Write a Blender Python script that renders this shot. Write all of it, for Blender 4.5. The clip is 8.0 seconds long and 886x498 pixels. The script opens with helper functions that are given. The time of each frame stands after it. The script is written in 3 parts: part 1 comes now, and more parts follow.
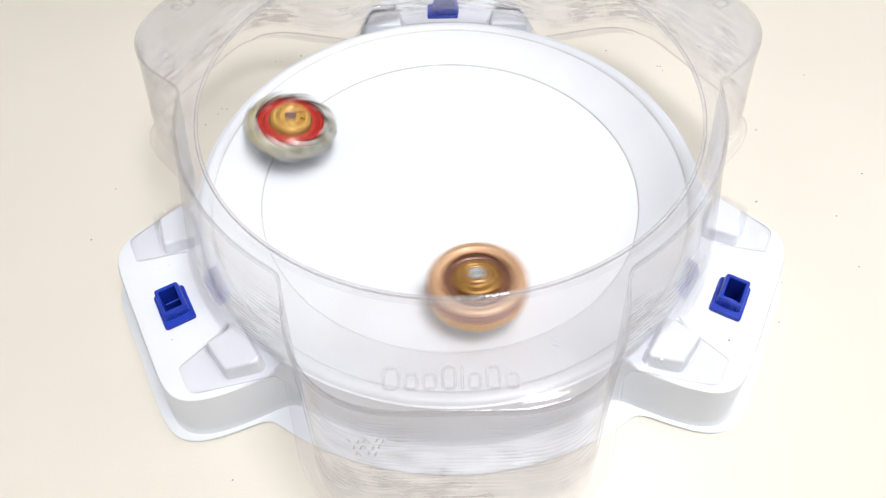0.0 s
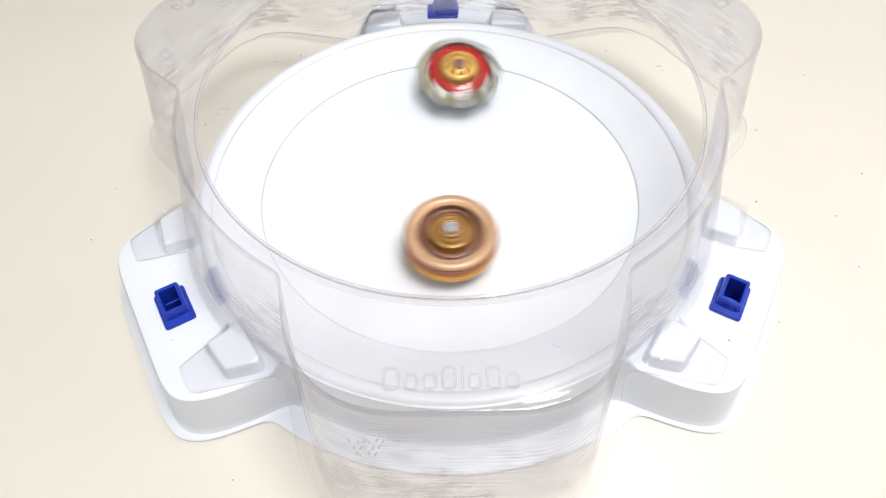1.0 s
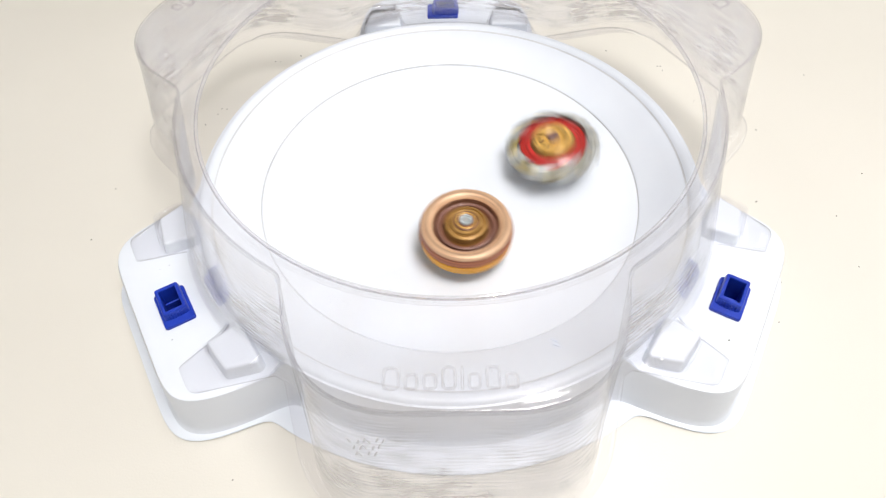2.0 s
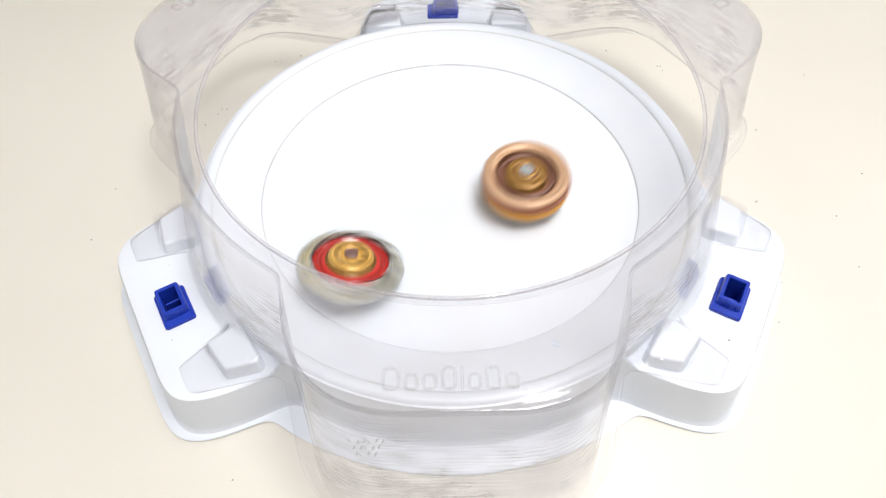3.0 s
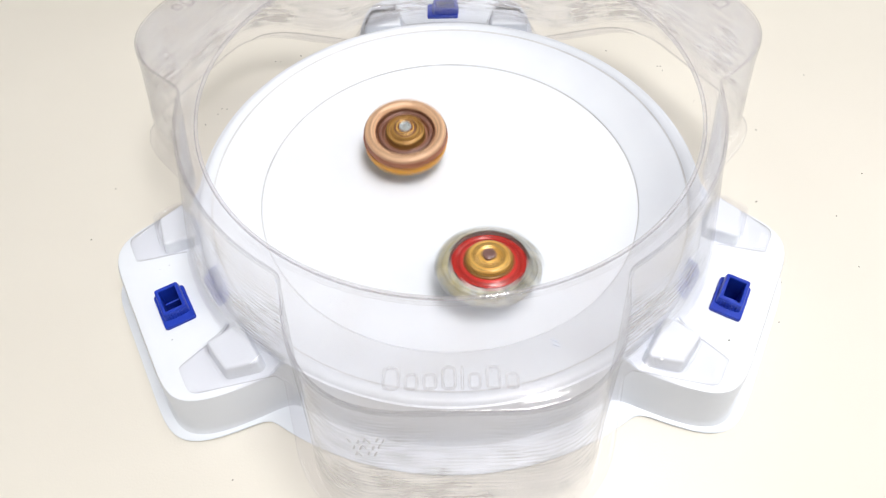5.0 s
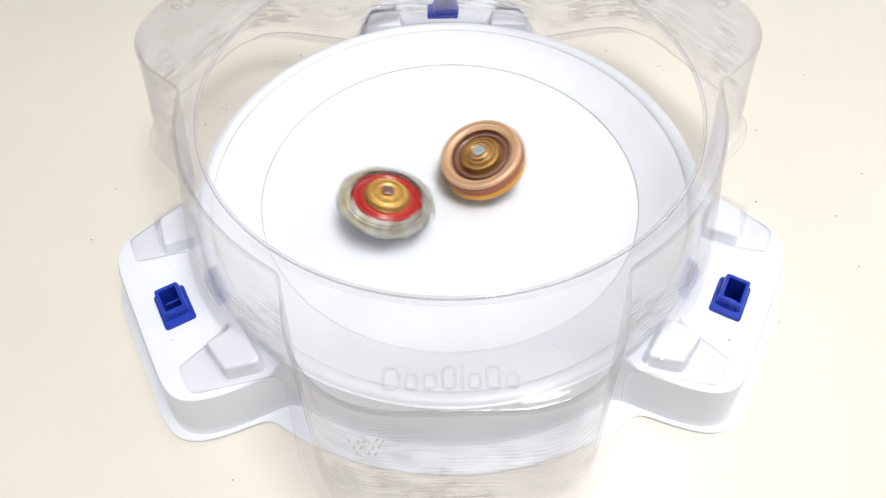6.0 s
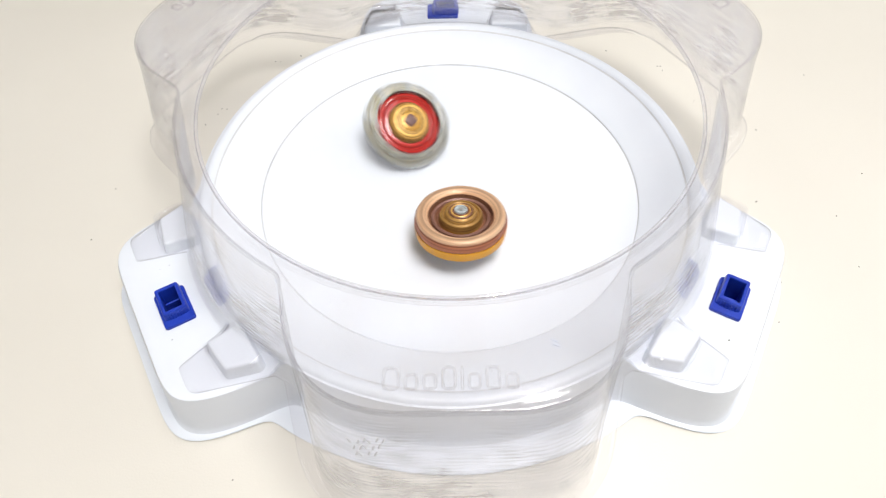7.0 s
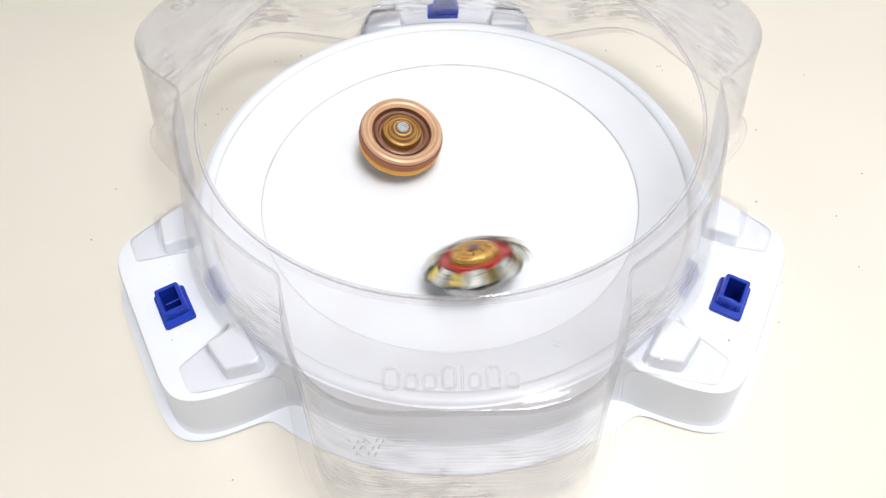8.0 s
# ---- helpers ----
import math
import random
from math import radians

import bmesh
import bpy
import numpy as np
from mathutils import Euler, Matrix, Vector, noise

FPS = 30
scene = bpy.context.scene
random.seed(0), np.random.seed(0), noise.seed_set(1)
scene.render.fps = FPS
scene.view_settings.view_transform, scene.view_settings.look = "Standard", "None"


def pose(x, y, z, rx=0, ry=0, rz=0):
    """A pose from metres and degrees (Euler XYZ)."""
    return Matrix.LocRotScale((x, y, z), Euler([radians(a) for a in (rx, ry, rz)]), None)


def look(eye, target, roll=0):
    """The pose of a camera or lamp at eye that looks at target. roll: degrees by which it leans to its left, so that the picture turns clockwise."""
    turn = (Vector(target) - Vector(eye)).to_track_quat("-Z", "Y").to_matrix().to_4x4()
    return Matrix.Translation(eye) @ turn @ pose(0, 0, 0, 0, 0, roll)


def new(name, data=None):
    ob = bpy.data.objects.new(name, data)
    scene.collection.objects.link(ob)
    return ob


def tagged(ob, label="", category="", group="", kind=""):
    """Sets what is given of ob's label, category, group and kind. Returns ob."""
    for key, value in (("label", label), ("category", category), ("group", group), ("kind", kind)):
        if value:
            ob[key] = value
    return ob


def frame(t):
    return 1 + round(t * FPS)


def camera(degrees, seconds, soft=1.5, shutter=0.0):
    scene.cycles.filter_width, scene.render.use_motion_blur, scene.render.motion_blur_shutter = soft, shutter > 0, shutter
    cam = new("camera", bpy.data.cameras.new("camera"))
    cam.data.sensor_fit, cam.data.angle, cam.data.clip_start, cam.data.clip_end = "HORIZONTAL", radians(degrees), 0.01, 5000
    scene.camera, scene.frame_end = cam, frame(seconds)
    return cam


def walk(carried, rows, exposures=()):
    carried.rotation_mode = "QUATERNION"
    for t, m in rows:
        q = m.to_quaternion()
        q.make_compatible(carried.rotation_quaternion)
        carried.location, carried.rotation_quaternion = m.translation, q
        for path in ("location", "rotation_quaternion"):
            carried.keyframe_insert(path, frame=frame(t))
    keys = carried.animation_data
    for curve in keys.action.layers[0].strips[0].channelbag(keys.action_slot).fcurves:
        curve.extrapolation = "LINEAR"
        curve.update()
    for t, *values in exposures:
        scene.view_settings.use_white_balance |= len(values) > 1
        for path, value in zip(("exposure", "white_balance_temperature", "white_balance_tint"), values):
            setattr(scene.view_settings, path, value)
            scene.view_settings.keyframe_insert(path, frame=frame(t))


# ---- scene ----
cam = camera(67.78, 8.0, soft=1.15, shutter=0.5)
EYE = (-0.0048, -0.2718, 0.3378)
AIM = (-0.0046, 0.0, -0.0376)
walk(cam, [(0.0, look(EYE, AIM, -0.83)), (8.0, look(EYE, AIM, -0.83))])

# ---- world and light ----
world = bpy.data.worlds.new("room_air")
scene.world = world
world.use_nodes = True
world.node_tree.nodes["Background"].inputs[0].default_value = (0.9, 0.95, 1.0, 1)
world.node_tree.nodes["Background"].inputs[1].default_value = 0.05
scene.view_settings.exposure = 0.11


def area_lamp(name, m, sx, sy, power, colour):
    data = bpy.data.lights.new(name, "AREA")
    data.shape, data.size, data.size_y, data.energy, data.color = "RECTANGLE", sx, sy, power, colour
    ob = new(name, data)
    ob.matrix_world = m
    return ob


area_lamp("ceiling_lamp", look((0.32, -0.36, 1.68), (0.0, 0.0, 0.0)), 0.62, 0.62, 29.5, (1.0, 0.99, 0.975))
area_lamp("ceiling_lamp", pose(0.295, 0.46, 1.70), 0.14, 0.09, 4, (1.0, 0.99, 0.975))
# two unseen side lamps, added only as fill from right and left
area_lamp("side_fill", look((1.95, 0.3, 0.85), (0.0, 0.0, 0.1)), 1.2, 1.3, 10, (0.95, 0.98, 1.0))
area_lamp("side_fill", look((-1.95, -0.5, 0.9), (0.0, 0.0, 0.1)), 1.0, 1.2, 6, (0.95, 0.98, 1.0))

# ---- materials ----


def nodes_of(name):
    mat = bpy.data.materials.new(name)
    mat.use_nodes = True
    nt = mat.node_tree
    nt.nodes.clear()
    return mat, nt, nt.nodes, nt.links


def noise_node(nt, scale, detail=4.0, stretch=None):
    tc = nt.nodes.new("ShaderNodeTexCoord")
    mp = nt.nodes.new("ShaderNodeMapping")
    if stretch:
        mp.inputs["Scale"].default_value = stretch
    nz = nt.nodes.new("ShaderNodeTexNoise")
    nz.inputs["Scale"].default_value, nz.inputs["Detail"].default_value = scale, detail
    nt.links.new(tc.outputs["Object"], mp.inputs["Vector"])
    nt.links.new(mp.outputs["Vector"], nz.inputs["Vector"])
    return nz.outputs["Fac"]


def ramp_node(nt, fac, stops):
    rp = nt.nodes.new("ShaderNodeValToRGB")
    e = rp.color_ramp.elements
    e[0].position, e[0].color = stops[0][0], (*stops[0][1], 1)
    e[1].position, e[1].color = stops[-1][0], (*stops[-1][1], 1)
    for p, col in stops[1:-1]:
        n = e.new(p)
        n.color = (*col, 1)
    nt.links.new(fac, rp.inputs[0])
    return rp.outputs[0]


def surface(name, col_a, col_b, scale=40.0, rough=0.4, rough_var=0.1, metal=0.0, bump=0.1, fine=400.0, coat=0.0, stretch=None, turned=False):
    """A solid surface: two tones at a coarse scale, gloss wear and a fine relief."""
    mat, nt, nodes, links = nodes_of(name)
    out, bs = nodes.new("ShaderNodeOutputMaterial"), nodes.new("ShaderNodeBsdfPrincipled")
    links.new(bs.outputs[0], out.inputs[0])
    coarse = noise_node(nt, scale, 5.0, stretch)
    tone = ramp_node(nt, coarse, [(0.3, col_a), (0.7, col_b)])
    if turned:
        # thin turned rings about the axis, in the part's own space
        tc, sep = nodes.new("ShaderNodeTexCoord"), nodes.new("ShaderNodeSeparateXYZ")
        flat, rad, comb = nodes.new("ShaderNodeCombineXYZ"), nodes.new("ShaderNodeVectorMath"), nodes.new("ShaderNodeCombineXYZ")
        rad.operation = "LENGTH"
        links.new(tc.outputs["Object"], sep.inputs[0])
        links.new(sep.outputs[0], flat.inputs[0])
        links.new(sep.outputs[1], flat.inputs[1])
        links.new(flat.outputs[0], rad.inputs[0])
        links.new(rad.outputs["Value"], comb.inputs[0])
        links.new(sep.outputs[2], comb.inputs[1])
        rings = nodes.new("ShaderNodeTexNoise")
        rings.inputs["Scale"].default_value, rings.inputs["Detail"].default_value = 760.0, 4.0
        links.new(comb.outputs[0], rings.inputs["Vector"])
        shade = ramp_node(nt, rings.outputs["Fac"], [(0.34, (0.42, 0.38, 0.36)), (0.50, (1, 1, 1)), (0.66, (1.28, 1.25, 1.18))])
        mixc = nodes.new("ShaderNodeMix")
        mixc.data_type, mixc.blend_type = "RGBA", "MULTIPLY"
        mixc.inputs["Factor"].default_value = 1.0
        links.new(tone, mixc.inputs[6])
        links.new(shade, mixc.inputs[7])
        tone = mixc.outputs[2]
    links.new(tone, bs.inputs["Base Color"])
    grain = noise_node(nt, fine, 3.0, stretch)
    rr = nodes.new("ShaderNodeMapRange")
    rr.inputs["To Min"].default_value, rr.inputs["To Max"].default_value = rough - rough_var, rough + rough_var
    links.new(coarse, rr.inputs["Value"])
    links.new(rr.outputs[0], bs.inputs["Roughness"])
    bp = nodes.new("ShaderNodeBump")
    bp.inputs["Strength"].default_value, bp.inputs["Distance"].default_value = bump, 0.0004
    links.new(grain, bp.inputs["Height"])
    links.new(bp.outputs[0], bs.inputs["Normal"])
    bs.inputs["Metallic"].default_value = metal
    bs.inputs["Coat Weight"].default_value = coat
    bs.inputs["Coat Roughness"].default_value = 0.15
    return mat


def clear_plastic(name, tint, haze, haze_amount, scuff=(0.74, 0.705, 0.685), film_amount=0.095):
    """Thin clear sheet: tinted see-through, a Fresnel gloss, and a milky film of fine scuffs and painted ceiling glare.
    """
    mat, nt, nodes, links = nodes_of(name)
    out = nodes.new("ShaderNodeOutputMaterial")
    clear, gloss, milk = nodes.new("ShaderNodeBsdfTransparent"), nodes.new("ShaderNodeBsdfGlossy"), nodes.new("ShaderNodeBsdfDiffuse")
    clear.inputs[0].default_value = (*tint, 1)
    gloss.inputs["Roughness"].default_value = 0.05
    lay = nodes.new("ShaderNodeLayerWeight")
    lay.inputs["Blend"].default_value = 0.5
    powr = nodes.new("ShaderNodeMath")
    powr.operation = "POWER"
    powr.inputs[1].default_value = 4.0
    links.new(lay.outputs["Facing"], powr.inputs[0])
    fres = nodes.new("ShaderNodeMapRange")
    fres.inputs["To Min"].default_value, fres.inputs["To Max"].default_value = 0.030, 0.55
    links.new(powr.outputs[0], fres.inputs["Value"])
    # scuffs: fine streaks along the sheet and larger cloudy patches
    streak = noise_node(nt, 170.0, 8.0, (0.35, 0.35, 4.0))
    cloud = noise_node(nt, 34.0, 6.0)
    st = ramp_node(nt, streak, [(0.44, (0, 0, 0)), (0.60, (1, 1, 1))])
    cl = ramp_node(nt, cloud, [(0.40, (0.12, 0.12, 0.12)), (0.72, (0.9, 0.9, 0.9))])
    mul = nodes.new("ShaderNodeMath")
    mul.operation = "MULTIPLY"
    links.new(st, mul.inputs[0])
    links.new(cl, mul.inputs[1])
    # scuffs strengthen down the outer walls, less on top and flange; film_amount paints in ceiling glare
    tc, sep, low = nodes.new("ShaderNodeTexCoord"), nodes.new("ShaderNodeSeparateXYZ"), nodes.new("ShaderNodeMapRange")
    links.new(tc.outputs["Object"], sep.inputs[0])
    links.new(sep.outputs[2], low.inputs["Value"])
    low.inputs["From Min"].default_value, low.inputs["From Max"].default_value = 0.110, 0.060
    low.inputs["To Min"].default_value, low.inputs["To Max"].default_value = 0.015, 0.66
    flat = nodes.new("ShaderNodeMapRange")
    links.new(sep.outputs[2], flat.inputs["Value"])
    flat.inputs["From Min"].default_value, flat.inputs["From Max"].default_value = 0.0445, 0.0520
    scuff_and_glare = nodes.new("ShaderNodeMath")
    scuff_and_glare.operation = "MULTIPLY_ADD"
    scuff_and_glare.inputs[2].default_value = film_amount
    links.new(low.outputs[0], scuff_and_glare.inputs[0])
    links.new(mul.outputs[0], scuff_and_glare.inputs[1])
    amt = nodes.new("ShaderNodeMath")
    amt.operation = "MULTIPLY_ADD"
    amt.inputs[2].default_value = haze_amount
    links.new(scuff_and_glare.outputs[0], amt.inputs[0])
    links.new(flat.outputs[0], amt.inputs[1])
    tone = ramp_node(nt, mul.outputs[0], [(0.0, haze), (0.4, scuff)])
    onward, both = nodes.new("ShaderNodeBsdfTranslucent"), nodes.new("ShaderNodeMixShader")
    links.new(tone, milk.inputs[0])
    links.new(tone, onward.inputs[0])
    both.inputs[0].default_value = 0.5
    links.new(milk.outputs[0], both.inputs[1])
    links.new(onward.outputs[0], both.inputs[2])
    bp = nodes.new("ShaderNodeBump")
    bp.inputs["Strength"].default_value, bp.inputs["Distance"].default_value = 0.06, 0.0006
    links.new(cloud, bp.inputs["Height"])
    links.new(bp.outputs[0], gloss.inputs["Normal"])
    mix1, mix2 = nodes.new("ShaderNodeMixShader"), nodes.new("ShaderNodeMixShader")
    links.new(amt.outputs[0], mix1.inputs[0])
    links.new(clear.outputs[0], mix1.inputs[1])
    links.new(both.outputs[0], mix1.inputs[2])
    links.new(fres.outputs[0], mix2.inputs[0])
    links.new(mix1.outputs[0], mix2.inputs[1])
    links.new(gloss.outputs[0], mix2.inputs[2])
    links.new(mix2.outputs[0], out.inputs[0])
    return mat


M_TABLE = surface("cream_laminate", (0.68, 0.648, 0.590), (0.71, 0.678, 0.620), 6.0, 0.42, 0.06, 0, 0.15, 900)
M_LEG = surface("pale_wood", (0.45, 0.33, 0.2), (0.55, 0.42, 0.27), 12.0, 0.5, 0.1)
M_WHITE = surface("white_plastic", (0.712, 0.745, 0.815), (0.742, 0.774, 0.838), 30.0, 0.36, 0.06, 0, 0.06, 700)
M_GROOVE = surface("grey_groove", (0.54, 0.55, 0.58), (0.64, 0.65, 0.68), 60.0, 0.5, 0.1)
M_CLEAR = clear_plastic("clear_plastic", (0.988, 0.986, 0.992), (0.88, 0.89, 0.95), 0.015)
# darker, greyer tint painted in for the refraction along folds and rims
M_EDGE = clear_plastic("clear_edge_refraction", (0.87, 0.865, 0.88), (0.66, 0.65, 0.68), 0.06)
M_MARK = clear_plastic("clear_raised_mark", (0.935, 0.93, 0.94), (0.86, 0.86, 0.88), 0.22)
# strong white haze stands in for the specular glints of the moulded bars
M_GLINT = clear_plastic("painted_glint_bars", (0.97, 0.97, 0.98), (0.93, 0.94, 0.97), 0.55)
M_SCRATCH = surface("bluish_scratch", (0.45, 0.50, 0.66), (0.55, 0.60, 0.74), 300.0, 0.6, 0.1)
M_BEAD = clear_plastic("clear_bead", (0.965, 0.96, 0.972), (0.80, 0.79, 0.83), 0.10)
M_BLUE = surface("blue_plastic", (0.006, 0.026, 0.33), (0.010, 0.045, 0.43), 120.0, 0.38, 0.08, 0, 0.2, 600)
M_WALL = surface("wall_paint", (0.78, 0.77, 0.74), (0.82, 0.81, 0.78), 3.0, 0.8, 0.05)
M_FLOOR = surface("room_floor", (0.35, 0.27, 0.19), (0.45, 0.36, 0.26), 5.0, 0.5, 0.1)
M_CRUMB = surface("dark_crumb", (0.03, 0.025, 0.02), (0.10, 0.08, 0.06), 900.0, 0.8, 0.1)

M_PEACH = surface("copper_peach_plastic", (0.46, 0.255, 0.150), (0.66, 0.445, 0.285), 140.0, 0.44, 0.08, 0.2, 0.15, 700, 0.1, turned=True)
M_COPPER = surface("copper_brown_plastic", (0.34, 0.105, 0.045), (0.46, 0.165, 0.080), 90.0, 0.45, 0.08, 0.1, 0.15, 700, 0.1, turned=True)
M_BROWN = surface("dark_brown_plastic", (0.15, 0.06, 0.035), (0.28, 0.125, 0.07), 110.0, 0.46, 0.08, 0.1, 0.15, 700, 0.12, turned=True)
M_GOLD = surface("gold_paint", (0.50, 0.26, 0.05), (0.78, 0.50, 0.14), 160.0, 0.40, 0.1, 0.3, 0.15, 700, 0.2, turned=True)
M_BRONZE = surface("bronze_paint", (0.26, 0.13, 0.03), (0.42, 0.24, 0.07), 120.0, 0.46, 0.1, 0.4, 0.15, 700, 0.12, turned=True)
M_MAUVE = surface("dusky_plastic", (0.24, 0.11, 0.08), (0.34, 0.17, 0.13), 110.0, 0.46, 0.08, 0.1, 0.15, 700, 0.12, turned=True)
M_AMBER = surface("amber_plastic", (0.66, 0.28, 0.003), (0.80, 0.38, 0.006), 90.0, 0.5, 0.06, 0, 0.1, 700, 0.0)
M_CAP = surface("grey_cap_plastic", (0.31, 0.34, 0.35), (0.43, 0.46, 0.47), 200.0, 0.35, 0.1)
M_STEEL = surface("steel", (0.42, 0.42, 0.42), (0.58, 0.58, 0.57), 150.0, 0.3, 0.1, 0.9, 0.1)
M_RED = surface("red_plastic", (0.38, 0.02, 0.017), (0.52, 0.035, 0.03), 90.0, 0.25, 0.06, 0, 0.1, 700, 0.5, turned=True)
M_SILVER = surface("silver_paint", (0.50, 0.51, 0.48), (0.66, 0.67, 0.64), 110.0, 0.42, 0.1, 0.15, 0.1)
M_BLACK = surface("black_plastic", (0.012, 0.012, 0.014), (0.03, 0.03, 0.034), 110.0, 0.3, 0.1, 0, 0.1, 700, 0.4)
M_YELLOW = surface("yellow_plastic", (0.58, 0.42, 0.06), (0.74, 0.58, 0.12), 110.0, 0.3, 0.08, 0.1, 0.1)
M_DARKCAP = surface("dark_cap_plastic", (0.10, 0.05, 0.045), (0.2, 0.11, 0.10), 200.0, 0.35, 0.1)

# ---- mesh helpers ----


def mesh_of(bm, name, mats, smooth=True, angle=40):
    me = bpy.data.meshes.new(name)
    bmesh.ops.recalc_face_normals(bm, faces=bm.faces)
    bm.to_mesh(me)
    bm.free()
    for m in mats if isinstance(mats, (list, tuple)) else [mats]:
        me.materials.append(m)
    if smooth:
        me.shade_smooth()
        me.set_sharp_from_angle(angle=radians(angle))
    return me


def part(name, bm, mats, parent, label="", angle=40):
    """One mesh object under a thing or a part."""
    ob = new(name, mesh_of(bm, name, mats, True, angle))
    ob.parent = parent
    return tagged(ob, label)


def lathe(profile, steps=64, wobble=None):
    """A closed body of revolution from (radius, height) pairs, bottom to top or round a ring."""
    bm = bmesh.new()
    rings = []
    for r, z in profile:
        if r < 1e-6:
            rings.append([bm.verts.new((0, 0, z))])
        else:
            ring = []
            for k in range(steps):
                a = 2 * math.pi * k / steps
                rr = r * (wobble(a, z) if wobble else 1)
                ring.append(bm.verts.new((rr * math.cos(a), rr * math.sin(a), z)))
            rings.append(ring)
    pairs = list(zip(rings, rings[1:]))
    if len(rings[0]) > 1 and len(rings[-1]) > 1:
        pairs.append((rings[-1], rings[0]))
    for lo, hi in pairs:
        for k in range(steps):
            n = (k + 1) % steps
            if len(lo) == 1:
                bm.faces.new((lo[0], hi[k], hi[n]))
            elif len(hi) == 1:
                bm.faces.new((lo[k], lo[n], hi[0]))
            else:
                bm.faces.new((lo[k], lo[n], hi[n], hi[k]))
    return bm


def block(sx, sy, sz, bevel=0.001, taper=1.0, segs=2):
    """A box standing on z = 0 with rounded edges, its top scaled by taper."""
    bm = bmesh.new()
    bmesh.ops.create_cube(bm, size=1)
    for v in bm.verts:
        k = taper if v.co.z > 0 else 1.0
        v.co = Vector((v.co.x * sx * k, v.co.y * sy * k, (v.co.z + 0.5) * sz))
    if bevel:
        bmesh.ops.bevel(bm, geom=list(bm.edges), offset=bevel, segments=segs, profile=0.5, affect="EDGES")
    return bm


def moved(bm, m):
    bmesh.ops.transform(bm, matrix=m, verts=bm.verts)
    return bm


def joined(*bms):
    out = bmesh.new()
    for b in bms:
        me = bpy.data.meshes.new("tmp")
        b.to_mesh(me)
        b.free()
        out.from_mesh(me)
        bpy.data.meshes.remove(me)
    return out


# ---- plan of the stadium: threefold outlines as radius over angle ----
ARM_AXES = (90, 210, 330)
LOBE_AXES = (270, 30, 150)


def off_axis(a, axes):
    """Smallest signed angle, in radians, from the angle a (degrees) to one of the axes."""
    best = min(((a - x + 180) % 360 - 180 for x in axes), key=abs)
    return radians(best)


def box_ray(phi, depth, half, p):
    """Radius at which a ray phi off the axis leaves a round-cornered box that reaches to depth and half to either side."""
    rd = depth / max(math.cos(phi), 1e-3)
    rt = half / max(abs(math.sin(phi)), 1e-3)
    return (rd ** -p + rt ** -p) ** (-1 / p)


def soft_max(a, b, k):
    return (a ** k + b ** k) ** (1 / k)


def smooth(x, lo, hi):
    x = min(1.0, max(0.0, (x - lo) / (hi - lo)))
    return x * x * (3 - 2 * x)


def bowl_height(r):
    if r < 0.115:
        return 0.022 + 0.008 * (r / 0.115) ** 2
    return 0.030 + 0.0108 * (r - 0.115) / 0.027


def base_profile(a):
    phi = off_axis(a, ARM_AXES)
    arm = soft_max(box_ray(phi, 0.1928, 0.0655, 8), 0.1490, 40)
    foot = soft_max(box_ray(phi, 0.1968, 0.0684, 8), 0.1535, 40)
    flange = soft_max(box_ray(phi, 0.2032, 0.0712, 7.5), 0.1692, 50)
    ext = smooth(arm - 0.1490, 0.0015, 0.010)            # 0: plain disc edge, 1: arm
    zt = 0.0405 * (1 - ext) + 0.0338 * ext               # height of the shelf beyond the disc
    rs = 0.1500
    pts = [(0.1419, 0.0408), (0.1424, 0.0414), (0.1440, 0.0424), (0.1462, 0.0426), (0.1480, 0.0420), (0.1490, 0.0408)]
    pts += [(max(rs, 0.1494), zt + (0.0408 - zt) * 0.1)]
    arm = max(arm, 0.1503)
    pts += [(rs + (arm - rs) * 0.5, zt), (max(arm - 0.0022, rs + 0.0001), zt), (arm - 0.0006 + 0.0004, zt - 0.0007), (arm + 0.0009, zt - 0.0030)]
    pts += [(foot - 0.0010, 0.0060), (foot, 0.0035), (foot + 0.0014, 0.0020), (flange - 0.0008, 0.0016), (flange, 0.0011), (flange - 0.0004, 0.0006)]
    return pts


def build_base_body():
    bm = bmesh.new()
    steps = 540
    inner = [(0.02, 0), (0.045, 0), (0.07, 0), (0.095, 0), (0.1141, 0)]
    inner = [(r, bowl_height(r)) for r, _ in inner]
    inner += [(0.1146, 0.0299), (0.1148, 0.0295), (0.1152, 0.0295), (0.1155, 0.0303), (0.1163, 0.0309), (0.125, 0.0343), (0.134, 0.0378), (0.1400, 0.0400), (0.1410, 0.0401)]
    centre = bm.verts.new((0, 0, bowl_height(0)))
    prev = first = None
    for k in range(steps):
        a = 360 * k / steps
        c, s = math.cos(radians(a)), math.sin(radians(a))
        col = [bm.verts.new((r * c, r * s, z)) for r, z in inner + base_profile(a)]
        if prev:
            bm.faces.new((centre, prev[0], col[0]))
            for i in range(len(col) - 1):
                f = bm.faces.new((prev[i], prev[i + 1], col[i + 1], col[i]))
                f.material_index = 1 if i in (6, 7, 13) else 0
        else:
            first = col
        prev = col
    bm.faces.new((centre, prev[0], first[0]))
    for i in range(len(first) - 1):
        f = bm.faces.new((prev[i], prev[i + 1], first[i + 1], first[i]))
        f.material_index = 1 if i in (6, 7, 13) else 0
    low = [v for v in bm.verts if len(v.link_faces) == 2 and v.co.z < 0.0008]
    low.sort(key=lambda v: math.atan2(v.co.y, v.co.x))
    under = bm.verts.new((0, 0, 0.0006))
    for p, n in zip(low, low[1:] + low[:1]):
        bm.faces.new((under, p, n))
    return bm


